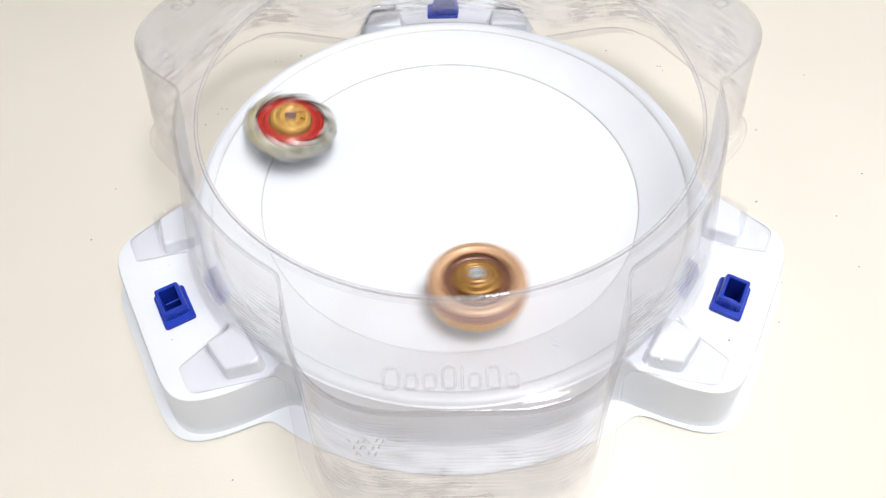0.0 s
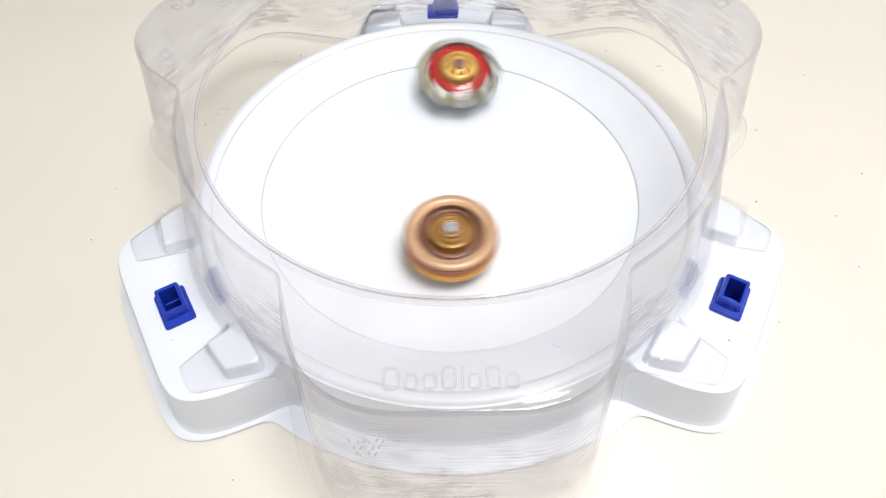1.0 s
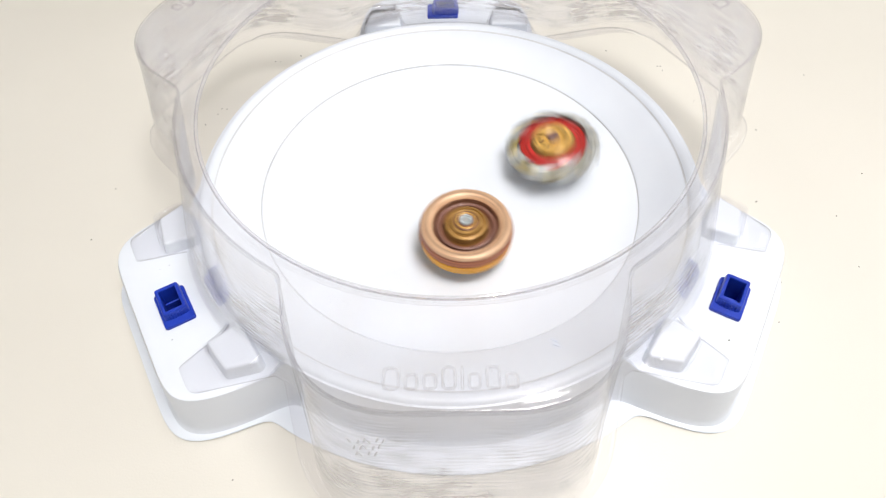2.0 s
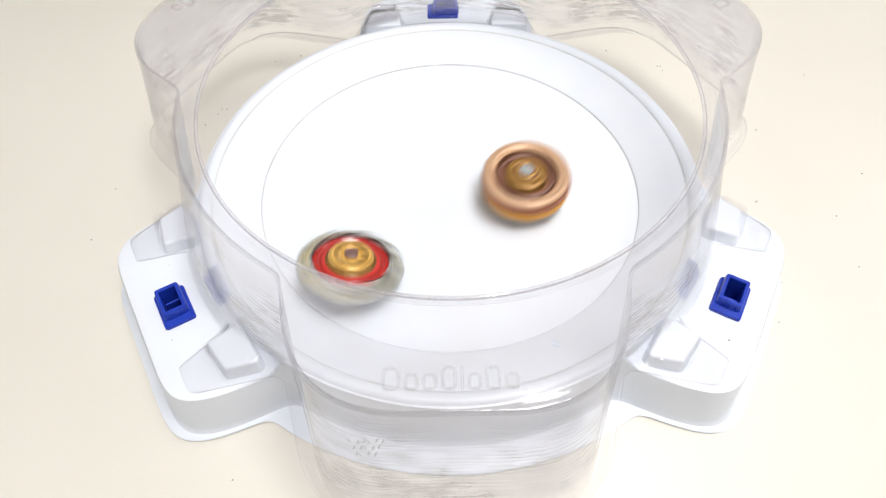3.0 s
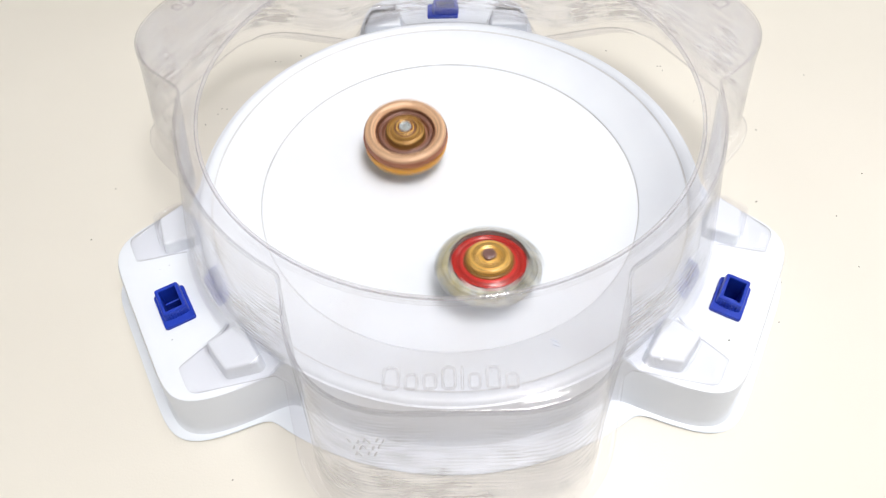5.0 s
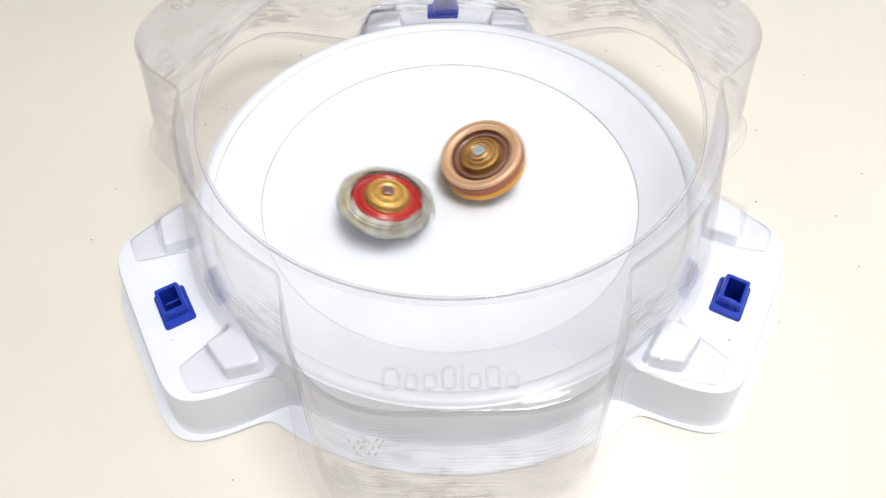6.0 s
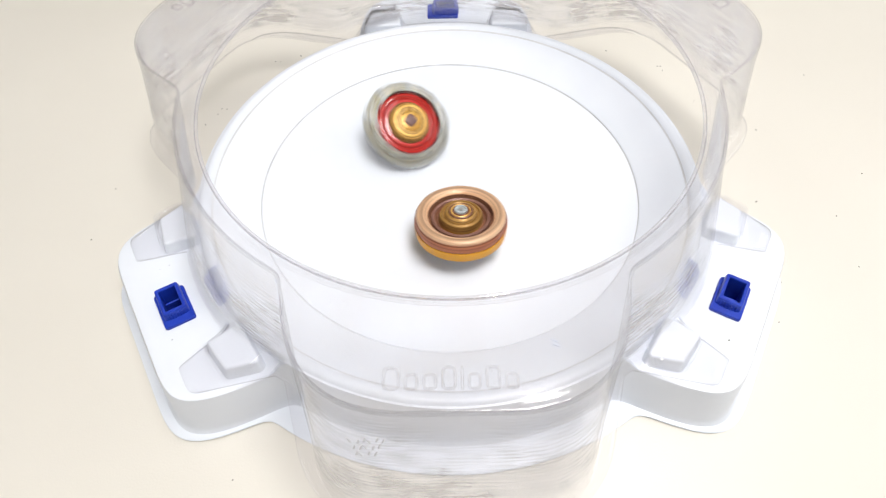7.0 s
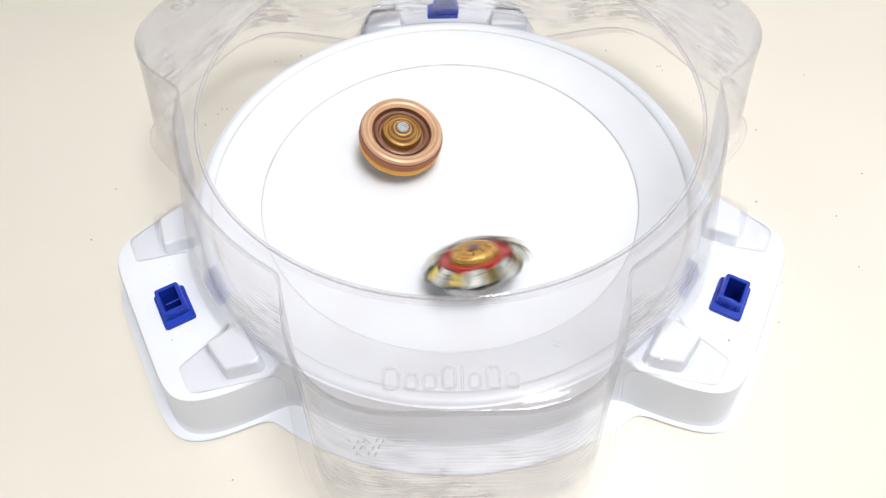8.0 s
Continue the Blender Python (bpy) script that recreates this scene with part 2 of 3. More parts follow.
def reach(corners):
    """Radius over the angle off an axis (degrees) of an outline with rounded corners: (depth, side, rounding) in turn."""
    pts = []
    for i, (d, t, r) in enumerate(corners):
        p = Vector((d, t))
        if not r:
            pts.append(p)
            continue
        before = (Vector(corners[i - 1][:2]) - p).normalized() * r
        after = (Vector(corners[i + 1][:2]) - p).normalized() * r
        for k in range(13):
            f = k / 12
            pts.append(p + before * (1 - f) ** 2 + after * f ** 2)
    angles, radii = [], []
    for p, q in zip(pts, pts[1:]):
        for k in range(12):
            w = p.lerp(q, k / 12)
            angles.append(math.degrees(math.atan2(w.y, w.x)))
            radii.append(w.length)
    return lambda x: float(np.interp(x, angles, radii, right=0.0))


lobe_top = reach([(0.1815, 0, 0), (0.1815, 0.0622, 0.044), (0.112, 0.0748, 0), (0.100, 0.078, 0)])
lobe_foot = reach([(0.1980, 0, 0), (0.1980, 0.0563, 0.026), (0.1300, 0.0775, 0), (0.110, 0.085, 0)])
lobe_flange = reach([(0.1998, 0, 0), (0.1998, 0.0638, 0.034), (0.1300, 0.0850, 0), (0.110, 0.090, 0)])
tab_edge = reach([(0.1805, 0.0250, 0), (0.1806, 0.0545, 0.005), (0.1459, 0.0649, 0), (0.1330, 0.0690, 0)])
bulge_edge = reach([(0.1688, 0.0250, 0), (0.1650, 0.0580, 0.003), (0.1420, 0.0628, 0), (0.1300, 0.0650, 0)])


def cover_profile(a):
    phi = math.degrees(abs(off_axis(a, LOBE_AXES)))
    psi = math.degrees(abs(off_axis(a, ARM_AXES)))
    top = soft_max(max(lobe_top(phi), 0.05), 0.1408, 90)
    ring = 0.1554 + 0.0018 * (1 - smooth(psi, 12, 22))
    wall_foot = soft_max(max(lobe_foot(phi), 0.05), ring, 90)
    bump = smooth(psi, 11.8, 12.8) * (1 - smooth(psi, 21.5, 23.5))   # the cover bulges over the shoulder blocks
    foot = wall_foot + (max(bulge_edge(psi), wall_foot) - wall_foot) * bump
    near = smooth(phi, 12, 17)                           # the flange widens towards the arms only
    fl = foot + 0.0014
    fl = max(fl, foot + (max(lobe_flange(phi), foot) - foot) * near)
    fl = max(fl, foot + 0.0014 + (max(tab_edge(psi), foot) - foot) * smooth(psi, 10.9, 11.9))
    dr = wall_foot - top
    pts = [(0.1306, 0.1083), (0.1318, 0.1092), (0.1340, 0.1104), (0.1345, 0.1110), (0.1349, 0.1118)]
    rr = min(0.0018, 0.4 * (top - 0.1352))
    pts += [(0.1352 + (top - rr - 0.1352) * f, 0.1120) for f in (0.08, 0.5, 0.94)]
    pts += [(top - rr, 0.1120), (top - 0.5 * rr, 0.1117), (top - 0.13 * rr, 0.1111), (top, 0.1103), (top + 0.03 * dr, 0.1085)]
    pts += [(top + dr * f, 0.1085 - 0.0710 * f) for f in (0.2, 0.4, 0.6, 0.8, 0.9)]
    rw = top + dr * 0.9
    pts += [(rw + (foot - rw) * f, z + (0.0440 - 0.0002 * k - z) * bump) for k, (f, z) in enumerate(((0.5, 0.0411), (0.85, 0.0387), (0.97, 0.0379)))]
    pts += [(foot, 0.0374 + 0.0010 * bump)]
    pts += [(foot + 0.0003, 0.0363), (foot + 0.0010, 0.0358), ((foot + fl) / 2 + 0.0006, 0.0356), (fl, 0.0356)]
    return pts


def build_cover_shell():
    bm = bmesh.new()
    steps = 1440
    cols = []
    for k in range(steps):
        a = 360 * k / steps
        c, s = math.cos(radians(a)), math.sin(radians(a))
        cols.append([bm.verts.new((r * c, r * s, z)) for r, z in cover_profile(a)])
    for k in range(steps):
        p, n = cols[k], cols[(k + 1) % steps]
        for i in range(len(p) - 1):
            f = bm.faces.new((p[i], p[i + 1], n[i + 1], n[i]))
            f.material_index = 1 if 8 <= i <= 10 else 0  # the moulded outer edge, its refraction darkness put into the tint
    return bm


# ---- room and table ----


def slab(name, sx, sy, sz, x, y, z, mat, label):
    ob = new(name, mesh_of(moved(block(sx, sy, sz, 0), pose(x, y, z)), name, mat, False))
    return tagged(ob, label, name.split("_")[0], kind="structure")


slab("floor", 5.2, 5.2, 0.1, 0, 0, -0.85, M_FLOOR, "plain brown floor under the table")
slab("ceiling", 5.2, 5.2, 0.1, 0, 0, 1.75, M_WALL, "plain white painted ceiling")
slab("wall_north", 5.2, 0.1, 2.5, 0, 2.55, -0.75, M_WALL, "plain white painted wall")
slab("wall_south", 5.2, 0.1, 2.5, 0, -2.55, -0.75, M_WALL, "plain white painted wall")
slab("wall_east", 0.1, 5.0, 2.5, 2.55, 0, -0.75, M_WALL, "plain white painted wall")
slab("wall_west", 0.1, 5.0, 2.5, -2.55, 0, -0.75, M_WALL, "plain white painted wall")


def build_table():
    table = tagged(new("table"), "cream laminate table with a plain smooth top", "table")
    table.location = (0, 0.15, -0.75)
    part("tabletop", moved(block(1.7, 1.3, 0.03, 0.004), pose(0, 0, 0.72)), M_TABLE, table)
    leg = None
    for x in (-0.78, 0.78):
        for y in (-0.58, 0.58):
            if leg is None:
                leg = part("leg", block(0.05, 0.05, 0.72, 0.004), M_LEG, table)
                ob = leg
            else:
                ob = new("leg", leg.data)
                ob.parent = table
            ob.location = (x, y, 0)
    return table


build_table()

# ---- the stadium ----


def axis_pose(a, d, t, z, turn=0.0):
    """A pose d out along the axis at a degrees, t to its counter-clockwise side, its x axis pointing out."""
    return pose(0, 0, 0, 0, 0, a) @ pose(d, t, z, 0, 0, turn)


def build_clip(side):
    """Blue lock: a ribbed square tube on a flat foot, open at the top and sunk deep into the arm, with a ridge inside."""
    def ring(bm, hx, hy, z, r):
        vs = []
        for sx, sy, a0 in ((1, 1, 0), (-1, 1, 90), (-1, -1, 180), (1, -1, 270)):
            for k in range(4):
                a = radians(a0 + 30 * k)
                vs.append(bm.verts.new((sx * (hx - r) + r * math.cos(a), sy * (hy - r) + r * math.sin(a), z)))
        return vs

    tube = bmesh.new()
    sizes = ((0.0060, 0.0090, -0.0180, 0.0008), (0.0060, 0.0090, 0.0000, 0.0008), (0.0082, 0.0137, 0.0001, 0.0014), (0.0082, 0.0137, 0.0016, 0.0014), (0.0079, 0.0134, 0.0021, 0.0013),
             (0.0066, 0.0093, 0.0022, 0.0010), (0.0063, 0.0090, 0.0066, 0.0012), (0.0060, 0.0087, 0.0071, 0.0010), (0.0046, 0.0071, 0.0071, 0.0006), (0.0043, 0.0068, 0.0066, 0.0005), (0.0043, 0.0068, -0.0165, 0.0005))
    rings = [ring(tube, *q) for q in sizes]
    for v in (v for r in rings[2:5] for v in r if v.co.y * side < -0.0092):
        v.co.y += side * 0.0042                          # the foot reaches less far on one side
    for lo, hi in zip(rings, rings[1:]):
        for k in range(16):
            n = (k + 1) % 16
            tube.faces.new((lo[k], lo[n], hi[n], hi[k]))
    tube.faces.new(rings[-1])
    tube.faces.new(rings[0])
    ribs = [moved(block(0.0007, 0.0011, 0.0042, 0.0002, segs=1), pose(-0.0042 + 0.0014 * k, s * 0.0096, 0.0019, s * 9)) for k in range(7) for s in (-1, 1)]
    ridge = moved(block(0.0080, 0.0010, 0.0016, 0.0003), pose(0, -0.0020, -0.0006))
    return joined(tube, *ribs), ridge


def build_shoulder(s):
    """A low block that runs out from the disc over the arm, with sloping sides and soft edges."""
    plan = [Vector(p) for p in ((0.1462, 0.0328), (0.1655, 0.0352), (0.1622, 0.0552), (0.1446, 0.0604))]
    outward = []
    for p, q in zip(plan, plan[1:] + plan[:1]):
        e = (q - p).normalized()
        outward.append(Vector((e.y, -e.x)))
    bm = bmesh.new()
    rings = []
    for z, grow in ((0.0330, 0.0016), (0.0345, 0.0013), (0.0352, 0.0006), (0.0404, 0.0), (0.0414, -0.0004), (0.0420, -0.0011), (0.0422, -0.0019)):
        ring = []
        for k, p in enumerate(plan):
            n1, n2 = outward[k - 1], outward[k]
            centre = p - (n1 + n2) / (1 + n1.dot(n2)) * 0.0022
            for f in (0.0, 0.33, 0.67, 1.0):
                q = centre + n1.lerp(n2, f).normalized() * (0.0022 + grow)
                ring.append(bm.verts.new((q.x, s * q.y, z)))
        rings.append(ring)
    for lo, hi in zip(rings, rings[1:]):
        for k in range(16):
            n = (k + 1) % 16
            bm.faces.new((lo[k], lo[n], hi[n], hi[k]))
    bm.faces.new(rings[-1])
    bm.faces.new(rings[0])
    return bm


def with_sockets(ob):
    """Cuts the three sockets for the locks through the arms."""
    cut = new("cutter", mesh_of(joined(*[moved(block(0.0124, 0.0184, 0.0400, 0), axis_pose(a, 0.1728, 0, 0.0140)) for a in ARM_AXES]), "cutter", M_WHITE, False))
    mod = ob.modifiers.new("sockets", "BOOLEAN")
    mod.operation, mod.solver, mod.object = "DIFFERENCE", "EXACT", cut
    got = bpy.data.meshes.new_from_object(ob.evaluated_get(bpy.context.evaluated_depsgraph_get()))
    ob.modifiers.remove(mod)
    ob.data = got
    bpy.data.objects.remove(cut)
    return ob


def build_stadium():
    stadium = tagged(new("battle_stadium"), "white plastic round battle stadium with three arms on the table", "toy stadium")
    bowl = part("bowl", build_base_body(), [M_WHITE, M_GROOVE], stadium, "white shallow bowl with a thin ring groove", 35)
    with_sockets(bowl)
    shoulders = {s: mesh_of(build_shoulder(s), "shoulder_block", M_WHITE) for s in (-1, 1)}
    for a in ARM_AXES:
        for s in (-1, 1):
            ob = new("shoulder_block", shoulders[s])
            ob.parent = stadium
            ob.matrix_basis = axis_pose(a, 0, 0, 0)
        body, ridge = build_clip(-1 if a == 330 else 1)
        ob = part("lock_clip", body, M_BLUE, stadium, "dark blue hollow lock clip", 30)
        part("ridge", ridge, M_BLUE, ob)
        ob.matrix_basis = axis_pose(a, 0.1728, 0, 0.0339)
    return stadium


def rounded_outline(w, h, stroke, rise):
    """A raised rounded outline, w by h, of half-round section."""
    bm = bmesh.new()
    loops = []
    for inset, z in ((0.0, 0.0), (stroke * 0.22, rise), (stroke * 0.78, rise), (stroke, 0.0)):
        hx, hy = max(w / 2 - inset, 0.0002), max(h / 2 - inset, 0.0002)
        r = min(hx, hy) * 0.75
        loops.append([bm.verts.new((sx * (hx - r) + r * math.cos(radians(a0 + 22.5 * k)), sy * (hy - r) + r * math.sin(radians(a0 + 22.5 * k)), z))
                      for sx, sy, a0 in ((1, 1, 0), (-1, 1, 90), (-1, -1, 180), (1, -1, 270)) for k in range(5)])
    for lo, hi in zip(loops, loops[1:]):
        for k in range(20):
            n = (k + 1) % 20
            bm.faces.new((lo[k], lo[n], hi[n], hi[k]))
    return bm


def build_cover():
    cover = tagged(new("clear_cover"), "clear scuffed plastic cover with three lobes over the white stadium", "toy cover")
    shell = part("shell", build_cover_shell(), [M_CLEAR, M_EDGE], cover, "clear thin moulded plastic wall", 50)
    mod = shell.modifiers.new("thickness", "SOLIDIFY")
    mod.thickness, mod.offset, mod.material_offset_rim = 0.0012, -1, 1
    part("rim_bead", lathe([(0.1303 + 0.0010 * math.cos(radians(45 * k)), 0.1079 + 0.0012 * math.sin(radians(45 * k))) for k in range(8)], 240), M_BEAD, cover, "clear rounded bead round the opening")
    # raised plain emblem shapes on each lobe: low and tall, as wide as the moulded mark
    widths = (0.0082, 0.0068, 0.0070, 0.0072, 0.0026, 0.0066, 0.0072, 0.0068)
    tall = (1, 0, 0, 1, 1, 0, 1, 0)
    meshes = {}
    for a in LOBE_AXES:
        x = -0.0288
        for w, h in zip(widths, tall):
            if (w, h) not in meshes:
                high = 0.0098 if h else 0.0070
                meshes[w, h] = mesh_of(moved(rounded_outline(w - 0.0014, high, 0.0012, 0.0008), pose(0, high / 2, 0)), "emblem_shape", M_MARK)
            ob = new("emblem_shape", meshes[w, h])
            ob.parent = cover
            ob.matrix_basis = pose(0, 0, 0, 0, 0, a + 90) @ pose(x + w / 2, -0.1722, 0.1121)
            x += w
    # three rows of small moulded bars on the front wall, their glints painted white
    dash = mesh_of(block(0.0009, 0.0006, 0.0030, 0.0002, segs=1), "moulded_bar", M_GLINT)
    for row in range(3):
        for k in range(6 - row):
            ob = new("moulded_bar", dash)
            ob.parent = cover
            z = 0.0949 - 0.0043 * row - 0.0008 * (k % 2)
            ob.matrix_basis = pose(-0.0405 + 0.0024 * k + 0.0006 * row, -0.1817 - 0.0165 * (0.1085 - z) / 0.071, z, -13, 18 if (k + row) % 3 else -24, 0)
    # two short bluish scratches on the front lobe
    tick = mesh_of(block(0.0034, 0.0004, 0.0003, 0.0001, segs=1), "scratch", M_SCRATCH)
    for x, y, turn in ((0.0374, -0.1526, -25), (0.0379, -0.1546, -25)):
        ob = new("scratch", tick)
        ob.parent = cover
        ob.matrix_basis = pose(x, y, 0.1121, 0, 0, turn)
    return cover


build_stadium()
build_cover()

# ---- spinning tops; heights from the tip ----


def blade(r0, r1, a0, a1, z0, z1, sweep=0.0, steps=8):
    """A curved blade between two radii and two angles, lower and thinner at its outer edge."""
    bm = bmesh.new()
    cols = []
    for k in range(steps + 1):
        f = k / steps
        a = radians(a0 + (a1 - a0) * f)
        rr = r1 - sweep * f * f
        zz = z1 - 0.002 * f
        col = []
        for r, z in ((r0, z0), (rr - 0.003, z0), (rr, z0 + 0.0015), (rr, zz - 0.002), (rr - 0.002, zz), (r0, zz + 0.0005)):
            col.append(bm.verts.new((r * math.cos(a), r * math.sin(a), z)))
        cols.append(col)
    for p, n in zip(cols, cols[1:]):
        for i in range(6):
            j = (i + 1) % 6
            bm.faces.new((p[i], p[j], n[j], n[i]))
    bm.faces.new(cols[0])
    bm.faces.new(cols[-1])
    return bm


def wing(r0, r1, a0, a1, z0, z1, sweep=0.0, steps=10):
    """A long blade that slopes down to a rounded rim, with a groove along it."""
    bm = bmesh.new()
    cols = []
    for k in range(steps + 1):
        f = k / steps
        a = radians(a0 + (a1 - a0) * f)
        r, z = r1 - sweep * f * f, z1 - 0.0010 * f
        line = ((r0, z0), (r - 0.003, z0), (r, z0 + 0.001), (r, z - 0.0036), (r - 0.0009, z - 0.0026), (r - 0.0022, z - 0.0016), (r - 0.0027, z - 0.0026), (r - 0.0036, z - 0.0008), (r0, z + 0.0006))
        cols.append([bm.verts.new((q * math.cos(a), q * math.sin(a), h)) for q, h in line])
    for p, n in zip(cols, cols[1:]):
        for i in range(9):
            j = (i + 1) % 9
            bm.faces.new((p[i], p[j], n[j], n[i]))
    bm.faces.new(cols[0])
    bm.faces.new(cols[-1])
    return bm


def lobed(n, depth, phase=0.0):
    return lambda a, z: 1 - depth * (0.5 + 0.5 * math.cos(n * a + phase))


def build_warm_top():
    top = tagged(new("spinning_top"), "copper and amber plastic spinning top with a grey cap", "spinning top", "tops in the stadium")
    rotor = part("driver", lathe([(0, 0), (0.0016, 0.0002), (0.0028, 0.0015), (0.0075, 0.0035), (0.0085, 0.0060), (0.0095, 0.0095), (0, 0.0095)], 40), M_BROWN, top, "dark brown driver with a round tip")
    part("metal_disc", lathe([(0.006, 0.0085), (0.0195, 0.0088), (0.0207, 0.0096), (0.0207, 0.0112), (0.0195, 0.0120), (0.006, 0.0120)], 48, lobed(8, 0.05)), M_STEEL, rotor, "grey metal weight disc")
    part("under_ring", lathe([(0.013, 0.0118), (0.0212, 0.0118), (0.0244, 0.0124), (0.0260, 0.0140), (0.0265, 0.0196), (0.013, 0.0196)], 64, lobed(8, 0.012)), M_AMBER, rotor, "translucent amber lower ring")
    part("layer_ring", lathe([(0.0185, 0.0192), (0.0252, 0.0192), (0.0260, 0.0198), (0.0264, 0.0215), (0.0261, 0.0246), (0.0254, 0.0253), (0.0188, 0.0250)], 96, lobed(8, 0.015)), M_COPPER, rotor, "copper brown toothed ring")
    part("crown_ring", lathe([(0.0182, 0.0240), (0.0255, 0.0246), (0.0256, 0.0256), (0.0250, 0.0265), (0.0238, 0.0271), (0.0222, 0.0272), (0.0206, 0.0268), (0.0194, 0.0258), (0.0182, 0.0242)], 96, lobed(8, 0.012)), M_PEACH, rotor, "peach coloured rounded ring")
    part("well", lathe([(0.011, 0.0190), (0.0188, 0.0190), (0.0190, 0.0250), (0.0183, 0.0252), (0.0176, 0.0222), (0.0166, 0.0226), (0.0158, 0.0236), (0.0148, 0.0234), (0.0140, 0.0218), (0.011, 0.0218)], 64), M_BROWN, rotor, "dark brown inner well")
    part("well_step", lathe([(0.0150, 0.0222), (0.0170, 0.0222), (0.0168, 0.0242), (0.0158, 0.0245), (0.0150, 0.0240)], 64, lobed(8, 0.02)), M_MAUVE, rotor, "dusky brown step in the well")
    part("core", lathe([(0.0060, 0.0210), (0.0128, 0.0212), (0.0126, 0.0248), (0.0118, 0.0266), (0.0108, 0.0270), (0.0102, 0.0260), (0.0094, 0.0260), (0.0086, 0.0280), (0.0076, 0.0286), (0.0060, 0.0276)], 64, lobed(4, 0.03)), M_BRONZE, rotor, "dull gold stepped core")
    part("core_groove", lathe([(0.0034, 0.0260), (0.0068, 0.0260), (0.0068, 0.0286), (0.0062, 0.0290), (0.0057, 0.0284), (0.0051, 0.0284), (0.0047, 0.0292), (0.0042, 0.0292), (0.0034, 0.0284)], 48, lobed(4, 0.03)), M_BROWN, rotor)
    part("core_ring", lathe([(0.0046, 0.0276), (0.0058, 0.0276), (0.0057, 0.0288), (0.0052, 0.0291), (0.0047, 0.0288)], 48), M_GOLD, rotor)
    part("cap", lathe([(0, 0.0270), (0.0037, 0.0270), (0.0038, 0.0297), (0.0033, 0.0302), (0.0027, 0.0300), (0.0024, 0.0293), (0, 0.0291)], 40, lobed(6, 0.06)), M_CAP, rotor, "pale grey hollow cap")
    part("cap_pin", lathe([(0, 0.0285), (0.0011, 0.0285), (0.0011, 0.0296), (0, 0.0298)], 16), M_STEEL, rotor)
    tooth = None
    for k in range(8):
        if tooth is None:
            tooth = part("tooth", blade(0.0225, 0.0266, -9, 9, 0.0200, 0.0234), M_COPPER, rotor)
        else:
            ob = new("tooth", tooth.data)
            ob.parent = rotor
            ob.matrix_basis = pose(0, 0, 0, 0, 0, 45 * k)
    return top, rotor


def build_dark_top():
    top = tagged(new("spinning_top"), "red, gold, silver and black bladed plastic spinning top", "spinning top", "tops in the stadium")
    rotor = part("driver", lathe([(0, 0), (0.0018, 0.0002), (0.0032, 0.0015), (0.0080, 0.0036), (0.0095, 0.0062), (0.0105, 0.0100), (0, 0.0100)], 40), M_SILVER, top, "pale grey driver with a flat tip")
    part("metal_disc", lathe([(0.006, 0.0085), (0.0200, 0.0088), (0.0216, 0.0100), (0.0216, 0.0132), (0.0200, 0.0142), (0.006, 0.0142)], 48, lobed(6, 0.06)), M_STEEL, rotor, "dark grey metal weight disc")
    part("hub", lathe([(0.010, 0.0135), (0.0205, 0.0135), (0.0222, 0.0155), (0.0222, 0.0230), (0.0214, 0.0232), (0.0208, 0.0200), (0.010, 0.0195)], 64), M_BLACK, rotor, "black plastic hub")
    part("red_ring", lathe([(0.0105, 0.0190), (0.0206, 0.0190), (0.0210, 0.0212), (0.0204, 0.0221), (0.0192, 0.0227), (0.0181, 0.0229), (0.0172, 0.0222), (0.0160, 0.0228), (0.0144, 0.0232), (0.0105, 0.0230)], 64, lobed(8, 0.02)), M_RED, rotor, "glossy red ring")
    part("core", lathe([(0, 0.0195), (0.0124, 0.0195), (0.0126, 0.0242), (0.0122, 0.0262), (0.0113, 0.0272), (0.0098, 0.0276), (0.0084, 0.0272), (0.0070, 0.0276), (0.0056, 0.0268), (0.0044, 0.0272), (0, 0.0268)], 64, lobed(8, 0.03)), M_GOLD, rotor, "gold domed core")
    part("core_band", lathe([(0.0118, 0.0200), (0.0140, 0.0200), (0.0138, 0.0240), (0.0131, 0.0245), (0.0118, 0.0243)], 64, lobed(8, 0.03)), M_BRONZE, rotor)
    part("cap", lathe([(0, 0.0262), (0.0040, 0.0262), (0.0040, 0.0286), (0.0030, 0.0292), (0, 0.0289)], 32, lobed(4, 0.12)), M_DARKCAP, rotor, "dark cap")
    ridge = mesh_of(blade(0.0062, 0.0112, -10, 12, 0.0250, 0.0276, 0.0022), "core_ridge", M_BRONZE)
    for k in range(8):
        ob = new("core_ridge", ridge)
        ob.parent = rotor
        ob.matrix_basis = pose(0, 0, 0.0003, 0, 0, 45 * k)
    # every eighth holds a silver blade, a black blade and a yellow tip, then an open gap
    kinds = {"silver_blade": (M_SILVER, 0.0205, 0.0292, -17, 1, 0.0178, 0.0244, 0.0014), "black_blade": (M_BLACK, 0.0205, 0.0290, 1.5, 11.5, 0.0166, 0.0238, 0.0016), "yellow_tip": (M_YELLOW, 0.0216, 0.0282, 12, 17, 0.0180, 0.0236, 0.0020), "inner_arc": (M_BLACK, 0.0206, 0.0242, -15, 12, 0.0225, 0.0251, 0.0010)}
    meshes = {name: mesh_of(wing(*spec[1:]), name, spec[0]) for name, spec in kinds.items()}
    for k in range(8):
        for name in kinds:
            ob = new(name, meshes[name])
            ob.parent = rotor
            ob.matrix_basis = pose(0, 0, 0, 0, 0, 45 * k)
    return top, rotor


warm_top, warm_rotor = build_warm_top()
dark_top, dark_rotor = build_dark_top()

# ---- crumbs on the table ----


